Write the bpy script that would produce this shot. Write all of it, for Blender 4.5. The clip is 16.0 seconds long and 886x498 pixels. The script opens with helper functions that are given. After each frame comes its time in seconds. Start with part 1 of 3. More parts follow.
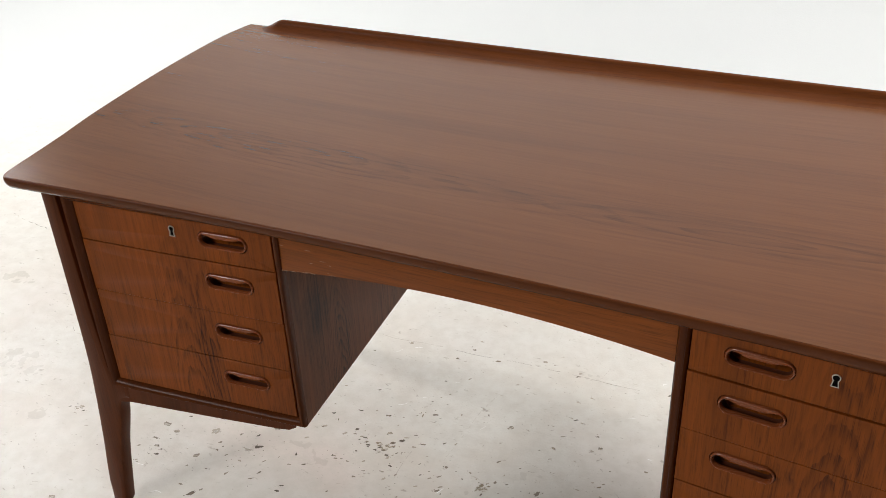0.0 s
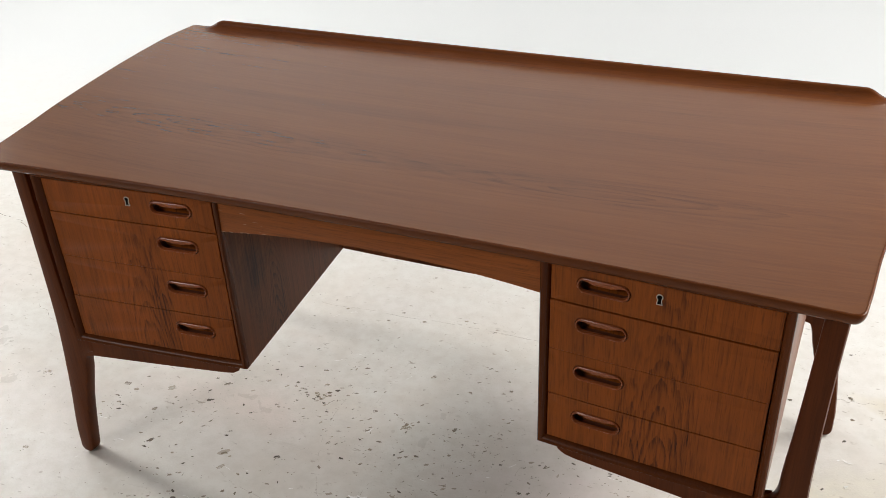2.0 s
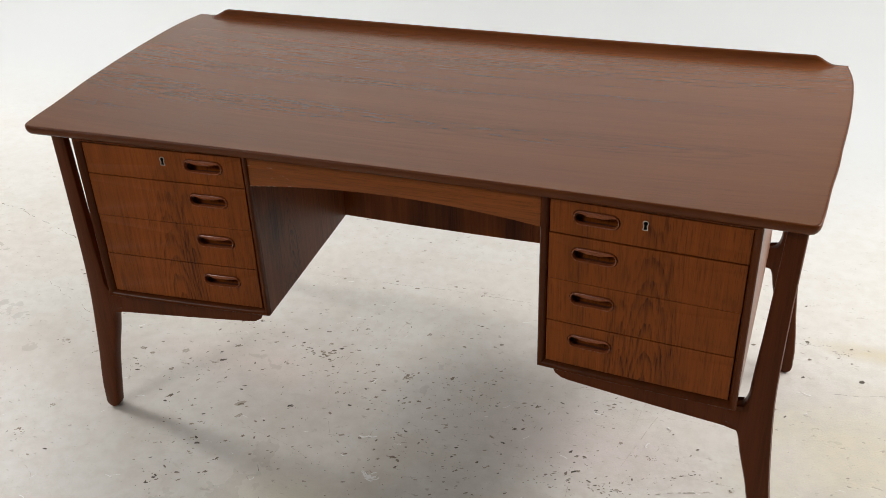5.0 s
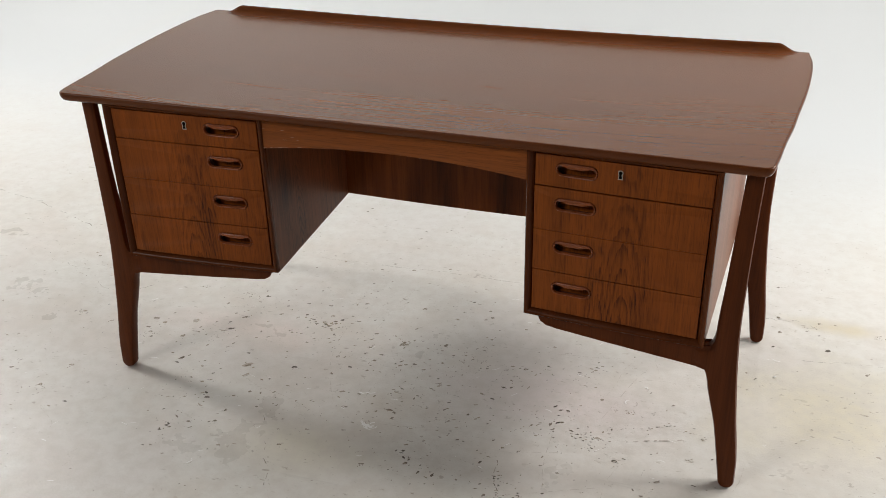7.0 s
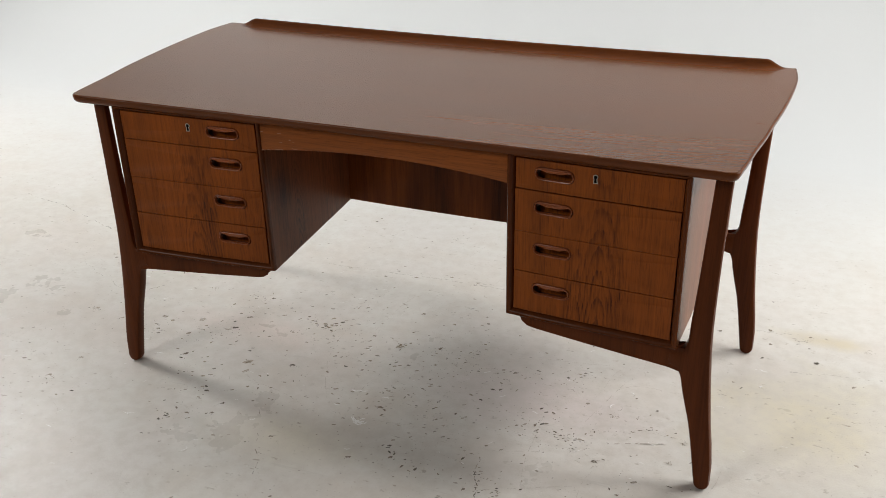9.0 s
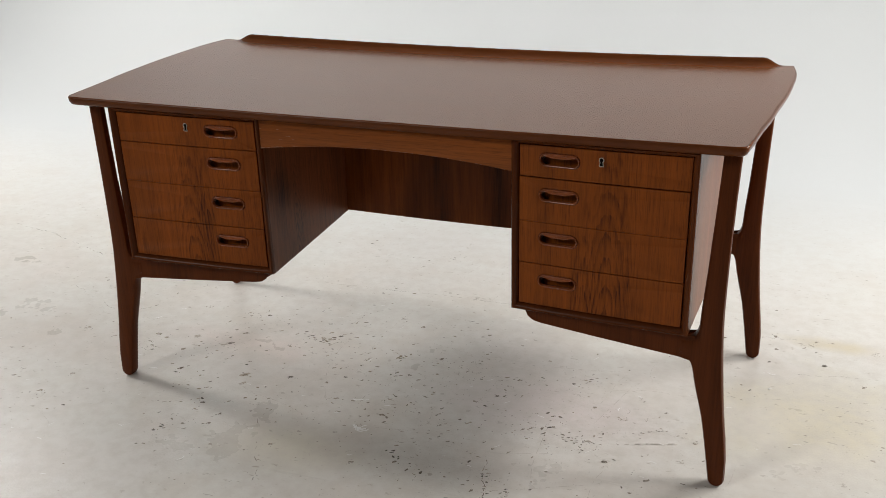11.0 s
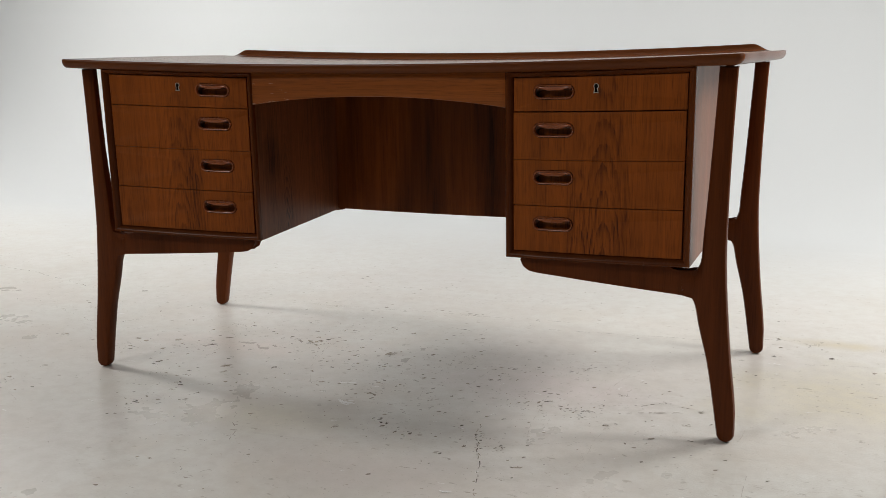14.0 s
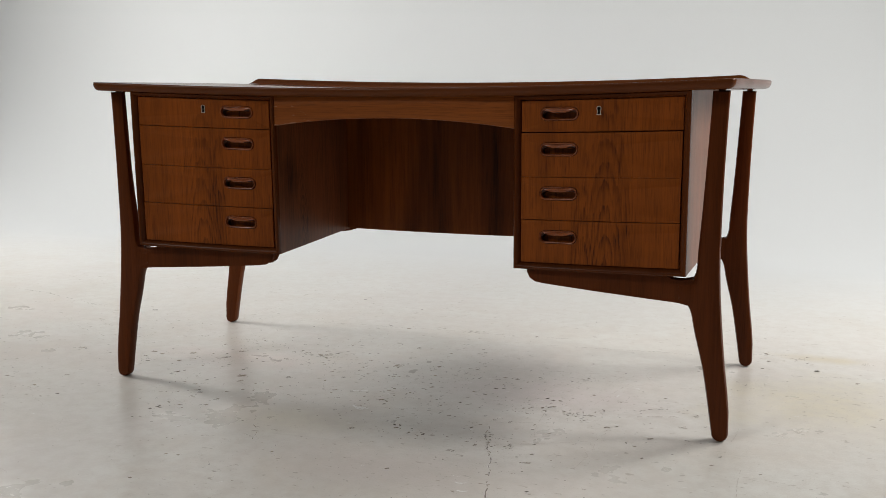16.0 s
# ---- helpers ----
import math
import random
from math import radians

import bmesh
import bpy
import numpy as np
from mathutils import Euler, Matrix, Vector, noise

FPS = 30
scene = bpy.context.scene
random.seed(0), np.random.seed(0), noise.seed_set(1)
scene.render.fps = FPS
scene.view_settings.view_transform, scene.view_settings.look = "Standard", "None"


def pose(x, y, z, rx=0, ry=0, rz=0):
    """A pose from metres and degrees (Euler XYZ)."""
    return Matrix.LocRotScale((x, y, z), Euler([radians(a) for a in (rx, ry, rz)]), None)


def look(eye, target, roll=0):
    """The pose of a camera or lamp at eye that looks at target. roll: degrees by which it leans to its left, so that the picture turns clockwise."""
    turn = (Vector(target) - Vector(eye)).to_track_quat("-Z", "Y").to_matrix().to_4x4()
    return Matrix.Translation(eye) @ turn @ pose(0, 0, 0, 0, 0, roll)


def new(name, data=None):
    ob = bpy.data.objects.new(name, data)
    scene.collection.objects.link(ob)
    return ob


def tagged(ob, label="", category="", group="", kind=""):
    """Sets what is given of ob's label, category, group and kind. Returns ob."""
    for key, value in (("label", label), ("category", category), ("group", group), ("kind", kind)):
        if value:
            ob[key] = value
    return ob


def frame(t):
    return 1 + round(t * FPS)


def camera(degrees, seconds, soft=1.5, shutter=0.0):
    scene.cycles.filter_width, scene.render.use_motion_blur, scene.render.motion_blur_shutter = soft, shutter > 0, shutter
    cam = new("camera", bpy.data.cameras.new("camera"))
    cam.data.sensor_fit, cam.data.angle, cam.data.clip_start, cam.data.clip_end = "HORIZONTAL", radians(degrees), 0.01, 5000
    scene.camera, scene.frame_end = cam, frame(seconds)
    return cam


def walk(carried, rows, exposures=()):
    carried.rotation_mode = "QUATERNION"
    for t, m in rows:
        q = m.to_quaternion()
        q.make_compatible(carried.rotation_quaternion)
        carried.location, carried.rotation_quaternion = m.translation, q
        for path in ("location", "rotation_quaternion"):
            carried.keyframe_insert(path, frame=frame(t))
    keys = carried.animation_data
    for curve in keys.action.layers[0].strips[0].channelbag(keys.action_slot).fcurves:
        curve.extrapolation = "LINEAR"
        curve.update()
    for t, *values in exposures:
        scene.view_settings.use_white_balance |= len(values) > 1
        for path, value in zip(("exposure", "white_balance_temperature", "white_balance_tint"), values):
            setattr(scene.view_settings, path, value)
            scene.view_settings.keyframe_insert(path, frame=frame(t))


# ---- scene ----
cam = camera(49.3, 16.0, soft=0.45)
PATH = [
    (0, (0.021, 0.006, 1.377), (-0.722, 1.558, 0.357), -2.0),
    (0.5, (0.082, -0.031, 1.389), (-0.644, 1.528, 0.368), -2.0),
    (1, (0.147, -0.076, 1.403), (-0.566, 1.487, 0.379), -2.2),
    (1.5, (0.184, -0.139, 1.423), (-0.507, 1.434, 0.398), -2.2),
    (2, (0.21, -0.207, 1.46), (-0.459, 1.374, 0.434), -2.0),
    (2.5, (0.228, -0.256, 1.488), (-0.427, 1.33, 0.461), -1.6),
    (3, (0.235, -0.277, 1.508), (-0.409, 1.313, 0.48), -1.4),
    (3.5, (0.239, -0.298, 1.51), (-0.397, 1.294, 0.48), -1.4),
    (4, (0.243, -0.326, 1.495), (-0.384, 1.275, 0.473), -1.4),
    (4.5, (0.225, -0.364, 1.473), (-0.387, 1.249, 0.46), -1.6),
    (5, (0.206, -0.47, 1.449), (-0.382, 1.164, 0.456), -1.6),
    (5.2, (0.204, -0.514, 1.445), (-0.373, 1.126, 0.456), -1.6),
    (7.5, (0.338, -0.719, 1.364), (-0.267, 0.966, 0.473), -0.5),
    (8, (0.395, -0.736, 1.365), (-0.242, 0.941, 0.481), -0.4),
    (8.5, (0.419, -0.745, 1.363), (-0.243, 0.928, 0.489), -0.5),
    (9, (0.422, -0.749, 1.357), (-0.254, 0.926, 0.499), -0.7),
    (11.5, (0.391, -0.794, 1.135), (-0.274, 0.962, 0.446), -1.2),
    (12, (0.398, -0.796, 1.048), (-0.274, 0.979, 0.417), -1.2),
    (12.5, (0.404, -0.801, 0.959), (-0.277, 0.991, 0.39), -1.1),
    (13, (0.402, -0.81, 0.875), (-0.283, 1.0, 0.368), -0.9),
    (13.5, (0.405, -0.83, 0.805), (-0.28, 0.995, 0.357), -0.8),
    (14, (0.411, -0.863, 0.751), (-0.267, 0.976, 0.349), -0.6),
    (14.5, (0.414, -0.904, 0.721), (-0.258, 0.945, 0.359), -0.4),
    (15, (0.417, -0.942, 0.714), (-0.248, 0.914, 0.377), -0.3),
    (15.5, (0.409, -0.979, 0.712), (-0.247, 0.882, 0.388), -0.1),
    (16, (0.398, -1.015, 0.715), (-0.249, 0.85, 0.396), -0.1),
]
EXPOSURES = [(0.0, 0.44), (3.0, 0.31), (9.0, 0.12), (12.5, 0.07), (16.0, -0.03)]
walk(cam, [(t, look(eye, target, roll)) for t, eye, target, roll in PATH], EXPOSURES)

# ---- world and lights ----
world = bpy.data.worlds.new("studio_world")
world.use_nodes = True
world.node_tree.nodes["Background"].inputs[0].default_value = (0.9, 0.95, 1.0, 1)
world.node_tree.nodes["Background"].inputs[1].default_value = 0.3
scene.world = world


def softbox(name, eye, target, wide, high, power, colour=(1.0, 0.98, 0.95), spread=180):
    lamp = bpy.data.lights.new(name, "AREA")
    lamp.shape, lamp.size, lamp.size_y, lamp.energy, lamp.color = "RECTANGLE", wide, high, power, colour
    lamp.spread = radians(spread)
    ob = new(name, lamp)
    ob.matrix_world = look(eye, target)
    return ob


softbox("softbox_left", (-4.5, 1.65, 2.2), (-0.6, 1.4, 0.4), 0.8, 0.7, 106, (1.0, 0.99, 0.97))
softbox("lamp_left_rear", (-3.6, 2.6, 2.1), (-1.0, 0.8, 0.2), 0.4, 0.4, 4, (1.0, 0.99, 0.97), 120)
softbox("softbox_right", (1.9, 1.52, 1.55), (-0.3, 1.45, 0.4), 0.5, 0.8, 24, (1.0, 0.99, 0.97))
softbox("softbox_right_rear", (1.95, 2.65, 2.0), (-0.3, 1.4, 0.4), 1.0, 0.6, 54, (1.0, 0.99, 0.97))
softbox("studio_light_front", (-2.8, -2.6, 3.2), (-0.6, 1.0, 0.3), 0.9, 0.8, 54, (1.0, 0.99, 0.97))
# added fill without a known source, brightens the backdrop alone
softbox("added_wall_fill", (-2.5, 2.5, 4.0), (-2.5, 4.25, 1.5), 6.0, 0.5, 18, (1.0, 0.99, 0.975), 110)


# ---- materials ----
class Nodes:
    """A short way to write a node tree."""

    def __init__(self, name):
        self.mat = bpy.data.materials.new(name)
        self.mat.use_nodes = True
        self.tree = self.mat.node_tree
        self.bsdf = self.tree.nodes["Principled BSDF"]

    def add(self, kind, links=None, **props):
        node = self.tree.nodes.new(kind)
        for key, value in props.items():
            setattr(node, key, value)
        for key, value in (links or {}).items():
            self.link(value, node.inputs[key])
        return node

    def link(self, value, socket):
        if isinstance(value, bpy.types.NodeSocket):
            self.tree.links.new(value, socket)
        else:
            socket.default_value = value

    def math(self, op, a, b=0.0, c=0.0):
        return self.add("ShaderNodeMath", {0: a, 1: b, 2: c}, operation=op).outputs[0]

    def noise(self, vector, scale, detail=3.0, rough=0.55, distortion=0.0):
        return self.add("ShaderNodeTexNoise", {"Vector": vector, "Scale": scale, "Detail": detail, "Roughness": rough, "Distortion": distortion}).outputs["Fac"]

    def ramp(self, fac, *stops):
        node = self.add("ShaderNodeValToRGB", {"Fac": fac})
        while len(node.color_ramp.elements) < len(stops):
            node.color_ramp.elements.new(0.5)
        for element, (place, value) in zip(node.color_ramp.elements, stops):
            element.position = place
            element.color = (value, value, value, 1) if isinstance(value, (int, float)) else (*value, 1)
        return node.outputs["Color"]

    def mix(self, fac, a, b, blend="MIX"):
        node = self.add("ShaderNodeMix", data_type="RGBA", blend_type=blend)
        for value, socket in ((fac, node.inputs[0]), (a, node.inputs[6]), (b, node.inputs[7])):
            if isinstance(value, tuple):
                value = (*value, 1)
            self.link(value, socket)
        return node.outputs[2]

    def mapped(self, vector, scale, place=(0, 0, 0)):
        return self.add("ShaderNodeMapping", {"Vector": vector, "Scale": scale, "Location": place}).outputs[0]

    def bump(self, height, strength, distance):
        self.link(self.add("ShaderNodeBump", {"Height": height, "Strength": strength, "Distance": distance}).outputs[0], self.bsdf.inputs["Normal"])


def teak(name, light, dark, along, rough=0.36, figure=(), bands=0.5, fibres=0.35, pores=0.35, lines=0.6, seed=0.0, gloss=0.35, relief=0.10, cross=0, smudge=(), pitch=150.0, pale=0.0, sway=0.014):
    """Oiled teak. along: the axis of the grain, 0 x or 2 z. figure: (across, along, stretch, reach) of each nest of cathedral arches."""
    n = Nodes(name)
    place = n.add("ShaderNodeTexCoord").outputs["Object"]
    axes = n.add("ShaderNodeSeparateXYZ", {0: place}).outputs
    across, length = (axes[1], axes[0]) if along == 0 else (axes[cross], axes[2])

    def grain(thin, slow, detail, rough_, shift):
        return n.noise(n.mapped(place, (slow, thin, thin) if along == 0 else (thin, thin, slow), (seed + shift, seed * 2 + shift, seed)), 1.0, detail, rough_)

    band = n.ramp(grain(13, 0.9, 4, 0.62, 0.0), (0.30, 0.0), (0.72, 1.0))
    fine = n.ramp(grain(170, 4.0, 4, 0.65, 3.0), (0.34, 0.0), (0.68, 1.0))
    fibre = grain(420, 14.0, 3, 0.7, 5.0)
    drift = n.ramp(grain(10, 1.5, 3, 0.6, 9.0), (0.35, 0.25), (0.65, 1.0))
    fleck = n.math("MULTIPLY", n.ramp(grain(300, 11.0, 3, 0.55, 21.0), (0.55, 0.0), (0.67, 1.0)), drift)
    pore = n.math("MULTIPLY", n.ramp(grain(760, 24.0, 2, 0.5, 7.0), (0.57, 0.0), (0.66, 1.0)), drift)
    total = n.math("MULTIPLY", band, bands)
    total = n.math("MULTIPLY_ADD", n.math("MULTIPLY_ADD", fine, 0.6, n.math("MULTIPLY", fibre, 0.5)), fibres, total)
    total = n.math("MULTIPLY_ADD", n.math("MAXIMUM", pore, fleck), pores, total)
    if figure:
        bend = n.math("SUBTRACT", grain(16, 2.6, 4, 0.6, 11.0), 0.5)
        jag = n.math("SUBTRACT", grain(70, 16.0, 3, 0.6, 13.0), 0.5)
        broken = n.ramp(grain(190, 16.0, 3, 0.6, 23.0), (0.36, 0.1), (0.60, 1.0))
        marks = 0.0
        for x0, z0, stretch, reach in figure:
            dx = n.math("SUBTRACT", across, x0)
            dz = n.math("MULTIPLY", n.math("SUBTRACT", length, z0), stretch)
            r = n.math("SQRT", n.math("ADD", n.math("MULTIPLY", dx, dx), n.math("MULTIPLY", dz, dz)))
            r = n.math("ADD", r, n.math("MULTIPLY_ADD", bend, sway, n.math("MULTIPLY", jag, sway * 0.45)))
            near = n.ramp(r, (reach * 0.45, 1.0), (reach, 0.0))
            # each ring: a sharp dark late edge that fades inwards
            ring = n.math("FRACT", n.math("MULTIPLY", r, pitch))
            line = n.ramp(ring, (0.0, 0.0), (0.45, 0.08), (0.86, 1.0), (0.97, 0.9), (1.0, 0.0))
            line = n.math("MULTIPLY", line, broken)
            marks = n.math("MULTIPLY_ADD", line, near, marks)
        total = n.math("MULTIPLY_ADD", marks, lines, total)
    for a0, b0, ra, rb, most in smudge:
        # a dark handling mark with a soft, uneven edge
        da = n.math("MULTIPLY", n.math("SUBTRACT", across, a0), 1 / ra)
        db = n.math("MULTIPLY", n.math("SUBTRACT", length, b0), 1 / rb)
        off = n.math("SQRT", n.math("ADD", n.math("MULTIPLY", da, da), n.math("MULTIPLY", db, db)))
        off = n.math("ADD", off, n.math("MULTIPLY", n.math("SUBTRACT", n.noise(place, 30, 3, 0.6), 0.5), 0.9))
        total = n.math("ADD", total, n.ramp(off, (0.1, most), (1.0, 0.0)))
    warm = n.mix(n.math("MULTIPLY", grain(5, 1.2, 2, 0.5, 17.0), 0.5), light, (light[0] * 0.92, light[1] * 1.12, light[2] * 1.25))
    if pale:
        # thin lighter veins along the grain
        vein = n.ramp(grain(95, 1.6, 3, 0.6, 27.0), (0.60, 0.0), (0.72, pale))
        warm = n.mix(vein, warm, (light[0] * 1.4, light[1] * 1.6, light[2] * 1.9))
    n.link(n.mix(total, warm, dark), n.bsdf.inputs["Base Color"])
    n.link(n.math("MULTIPLY_ADD", fibre, min(0.14, relief * 1.4), rough - min(0.07, relief * 0.7)), n.bsdf.inputs["Roughness"])
    n.bsdf.inputs["Specular IOR Level"].default_value = gloss
    n.bump(n.math("SUBTRACT", fibre, n.math("MULTIPLY", n.math("MAXIMUM", pore, fleck), 0.9)), relief, 0.0005)
    return n.mat


def plain(name, colour, rough, metal=0.0, grain=60.0, spread=0.15):
    n = Nodes(name)
    place = n.add("ShaderNodeTexCoord").outputs["Object"]
    fac = n.noise(place, grain, 4, 0.6)
    n.link(n.mix(n.math("MULTIPLY", fac, spread), colour, tuple(c * 0.4 for c in colour)), n.bsdf.inputs["Base Color"])
    n.link(n.math("MULTIPLY_ADD", fac, 0.15, rough - 0.07), n.bsdf.inputs["Roughness"])
    n.bsdf.inputs["Metallic"].default_value = metal
    return n.mat


def painted_floor(name):
    """White floor paint over concrete: worn, chipped and scuffed, faintly glossy."""
    n = Nodes(name)
    place = n.add("ShaderNodeTexCoord").outputs["Object"]
    broad = n.noise(place, 1.3, 4, 0.6)
    patch = n.noise(n.mapped(place, (1, 1, 1), (7, 3, 0)), 4.5, 5, 0.62)
    paint = n.ramp(broad, (0.3, (0.60, 0.578, 0.532)), (0.7, (0.685, 0.668, 0.625)))
    paint = n.mix(n.ramp(patch, (0.46, 0.0), (0.74, 0.75)), paint, (0.58, 0.52, 0.45))
    paint = n.mix(n.ramp(n.noise(n.mapped(place, (1, 1, 1), (2, 9, 4)), 2.4, 4, 0.6), (0.42, 0.0), (0.68, 0.5)), paint, (0.64, 0.59, 0.555))
    # yellowed and pinkish stains
    wide = n.add("ShaderNodeSeparateXYZ", {0: place}).outputs
    for sx, sy, rx, ry, tint, most in ((0.50, 1.30, 0.28, 0.30, (0.60, 0.54, 0.41), 0.75), (-0.60, 0.82, 0.22, 0.12, (0.58, 0.54, 0.44), 0.7), (-0.95, 1.24, 0.30, 0.10, (0.62, 0.53, 0.48), 0.6),
                                       (-0.10, 1.20, 0.30, 0.16, (0.60, 0.52, 0.50), 0.6), (0.55, 1.72, 0.16, 0.05, (0.55, 0.47, 0.32), 0.7), (-0.25, 0.62, 0.4, 0.16, (0.57, 0.51, 0.47), 0.6)):
        ex = n.math("MULTIPLY", n.math("SUBTRACT", wide[0], sx), 1 / rx)
        ey = n.math("MULTIPLY", n.math("SUBTRACT", wide[1], sy), 1 / ry)
        away = n.math("SQRT", n.math("ADD", n.math("MULTIPLY", ex, ex), n.math("MULTIPLY", ey, ey)))
        away = n.math("ADD", away, n.math("MULTIPLY", n.math("SUBTRACT", patch, 0.5), 2.2))
        paint = n.mix(n.ramp(away, (0.25, most), (0.95, 0.0)), paint, tint)
    # the sweep is cleaner than the floor that is walked on
    far = n.add("ShaderNodeMapRange", {"Value": n.add("ShaderNodeSeparateXYZ", {0: place}).outputs[1], "From Min": 1.7, "From Max": 3.1}).outputs[0]
    paint = n.mix(far, paint, (0.640, 0.652, 0.651))
    mottle = n.noise(n.mapped(place, (1, 1, 1), (4, 1, 6)), 26, 4, 0.65)
    paint = n.mix(n.math("MULTIPLY", n.ramp(mottle, (0.40, 0.0), (0.66, 0.5)), n.math("SUBTRACT", 1.0, far)), paint, (0.53, 0.49, 0.44))
    # small chips in drifts
    drift = n.ramp(n.noise(n.mapped(place, (1, 1, 1), (3, 8, 0)), 1.7, 4, 0.65), (0.36, 0.0), (0.60, 1.0))
    turned = n.add("ShaderNodeMapping", {"Vector": place, "Rotation": (0, 0, 0.6), "Scale": (38, 80, 1)}).outputs[0]
    chips = n.ramp(n.noise(turned, 1.0, 4, 0.60, 0.4), (0.640, 0.0), (0.690, 1.0))
    fine = n.ramp(n.noise(n.mapped(place, (130, 210, 1), (1, 5, 0)), 1.0, 3, 0.6), (0.66, 0.0), (0.70, 1.0))
    chip = n.math("MAXIMUM", n.math("MULTIPLY", chips, drift), n.math("MULTIPLY", fine, n.math("MULTIPLY", drift, 0.7)))
    chip = n.math("MULTIPLY", chip, n.math("SUBTRACT", 1.0, far))
    scuff = n.ramp(n.noise(n.add("ShaderNodeMapping", {"Vector": place, "Rotation": (0, 0, 1.1), "Scale": (3, 60, 1)}).outputs[0], 1.0, 4, 0.6, 0.8), (0.66, 0.0), (0.74, 0.5))
    shade = n.ramp(n.noise(place, 11, 3, 0.6), (0.35, (0.20, 0.165, 0.125)), (0.65, (0.42, 0.36, 0.29)))
    paint = n.mix(n.math("MULTIPLY", scuff, n.math("MULTIPLY_ADD", far, -0.5, 0.5)), paint, (0.42, 0.39, 0.35))
    colour = n.mix(n.math("MULTIPLY", chip, 0.88), paint, shade)
    n.link(colour, n.bsdf.inputs["Base Color"])
    smear = n.noise(n.mapped(place, (1, 1, 1), (5, 5, 0)), 3.0, 5, 0.65)
    n.link(n.math("MULTIPLY_ADD", far, 0.22, n.math("ADD", n.math("MULTIPLY_ADD", smear, 0.20, 0.20), n.math("MULTIPLY", chip, 0.3))), n.bsdf.inputs["Roughness"])
    height = n.math("SUBTRACT", n.math("MULTIPLY_ADD", n.noise(place, 190, 2, 0.6), 0.55, n.math("MULTIPLY", n.noise(place, 14, 4, 0.55), 0.7)), n.math("MULTIPLY", chip, 0.6))
    n.bump(height, 0.36, 0.002)
    return n.mat


def wall_paint(name, colour, rough=0.6):
    n = Nodes(name)
    place = n.add("ShaderNodeTexCoord").outputs["Object"]
    fac = n.noise(place, 1.1, 4, 0.6)
    n.link(n.mix(n.math("MULTIPLY", fac, 0.25), colour, tuple(c * 0.88 for c in colour)), n.bsdf.inputs["Base Color"])
    n.bsdf.inputs["Roughness"].default_value = rough
    n.bump(n.noise(place, 90, 3, 0.6), 0.08, 0.002)
    return n.mat


TOP_WOOD = teak("teak_desktop", (0.182, 0.0575, 0.0140), (0.086, 0.0260, 0.0068), 0, 0.255, ((0.205, -0.46, 0.16, 0.075), (0.182, -0.26, 0.11, 0.068), (0.178, 0.34, 0.12, 0.060)), 0.32, 0.44, 0.16, 0.38, 1.3, 0.43, 0.004, pitch=85.0, pale=0.14, sway=0.012)
DRAWER_WOOD = teak("teak_drawer", (0.365, 0.086, 0.0100), (0.042, 0.0105, 0.0028), 2, 0.38, ((-0.474, 0.22, 0.130, 0.074), (-0.430, 0.42, 0.10, 0.030), (0.488, 0.22, 0.130, 0.078), (0.445, 0.22, 0.11, 0.044)), 0.34, 0.36, 0.36, 0.46, 4.1, 0.13, pitch=150.0, sway=0.018)
CASE_WOOD = teak("teak_case", (0.300, 0.105, 0.042), (0.070, 0.023, 0.010), 2, 0.36, (), 0.50, 0.50, 0.45, 0.4, 8.7, 0.40)
MARKED_CASE_WOOD = teak("teak_case_handled", (0.265, 0.080, 0.028), (0.036, 0.011, 0.005), 2, 0.42, ((0.150, 0.30, 0.20, 0.065),), 0.35, 0.45, 0.42, 0.55, 8.7, 0.10, 0.08, 1, ((0.075, 0.515, 0.060, 0.080, 0.42), (0.02, 0.60, 0.03, 0.10, 0.3)), 190.0)
FRAME_WOOD = teak("teak_frame", (0.130, 0.032, 0.007), (0.030, 0.008, 0.003), 2, 0.26, (), 0.35, 0.35, 0.2, 0.0, 7.7, 0.10)
EDGE_WOOD = teak("teak_edging", (0.160, 0.043, 0.010), (0.040, 0.011, 0.004), 0, 0.24, (), 0.35, 0.35, 0.2, 0.0, 7.1, 0.14, 0.03)
PANEL_WOOD = teak("teak_panel", (0.290, 0.072, 0.013), (0.040, 0.010, 0.004), 2, 0.40, (), 0.85, 0.25, 0.25, 0.0, 2.9, 0.12)
APRON_WOOD = teak("teak_apron", (0.370, 0.098, 0.016), (0.075, 0.020, 0.005), 0, 0.34, (), 0.35, 0.35, 0.36, 0.0, 6.2, 0.18, 0.14)
RAIL_WOOD = teak("teak_rail", (0.155, 0.042, 0.009), (0.045, 0.012, 0.004), 0, 0.26, (), 0.40, 0.35, 0.25, 0.0, 3.3, 0.16, 0.04)
LEG_WOOD = teak("teak_leg", (0.150, 0.037, 0.009), (0.034, 0.009, 0.003), 2, 0.31, (), 0.40, 0.34, 0.22, 0.0, 5.5, 0.08)
PULL_WOOD = teak("teak_pull", (0.390, 0.105, 0.034), (0.110, 0.030, 0.011), 0, 0.27, (), 0.30, 0.35, 0.2, 0.0, 9.1, 0.40)
# same teak as the pull, darkened to carry the hollow's shade
CUP_SHADE_WOOD = teak("teak_pull_shaded", (0.120, 0.034, 0.015), (0.045, 0.013, 0.006), 0, 0.40, (), 0.30, 0.35, 0.2, 0.0, 9.6, 0.30)
WORN_WOOD = plain("worn_bare_teak", (0.52, 0.36, 0.24), 0.6)
NICKEL = plain("worn_nickel", (0.80, 0.75, 0.66), 0.5, 0.6)
DARK = plain("keyhole_shade_black", (0.006, 0.005, 0.0045), 0.95)
DARK.node_tree.nodes["Principled BSDF"].inputs["Specular IOR Level"].default_value = 0.05
FLOOR_PAINT = painted_floor("worn_white_floor_paint")
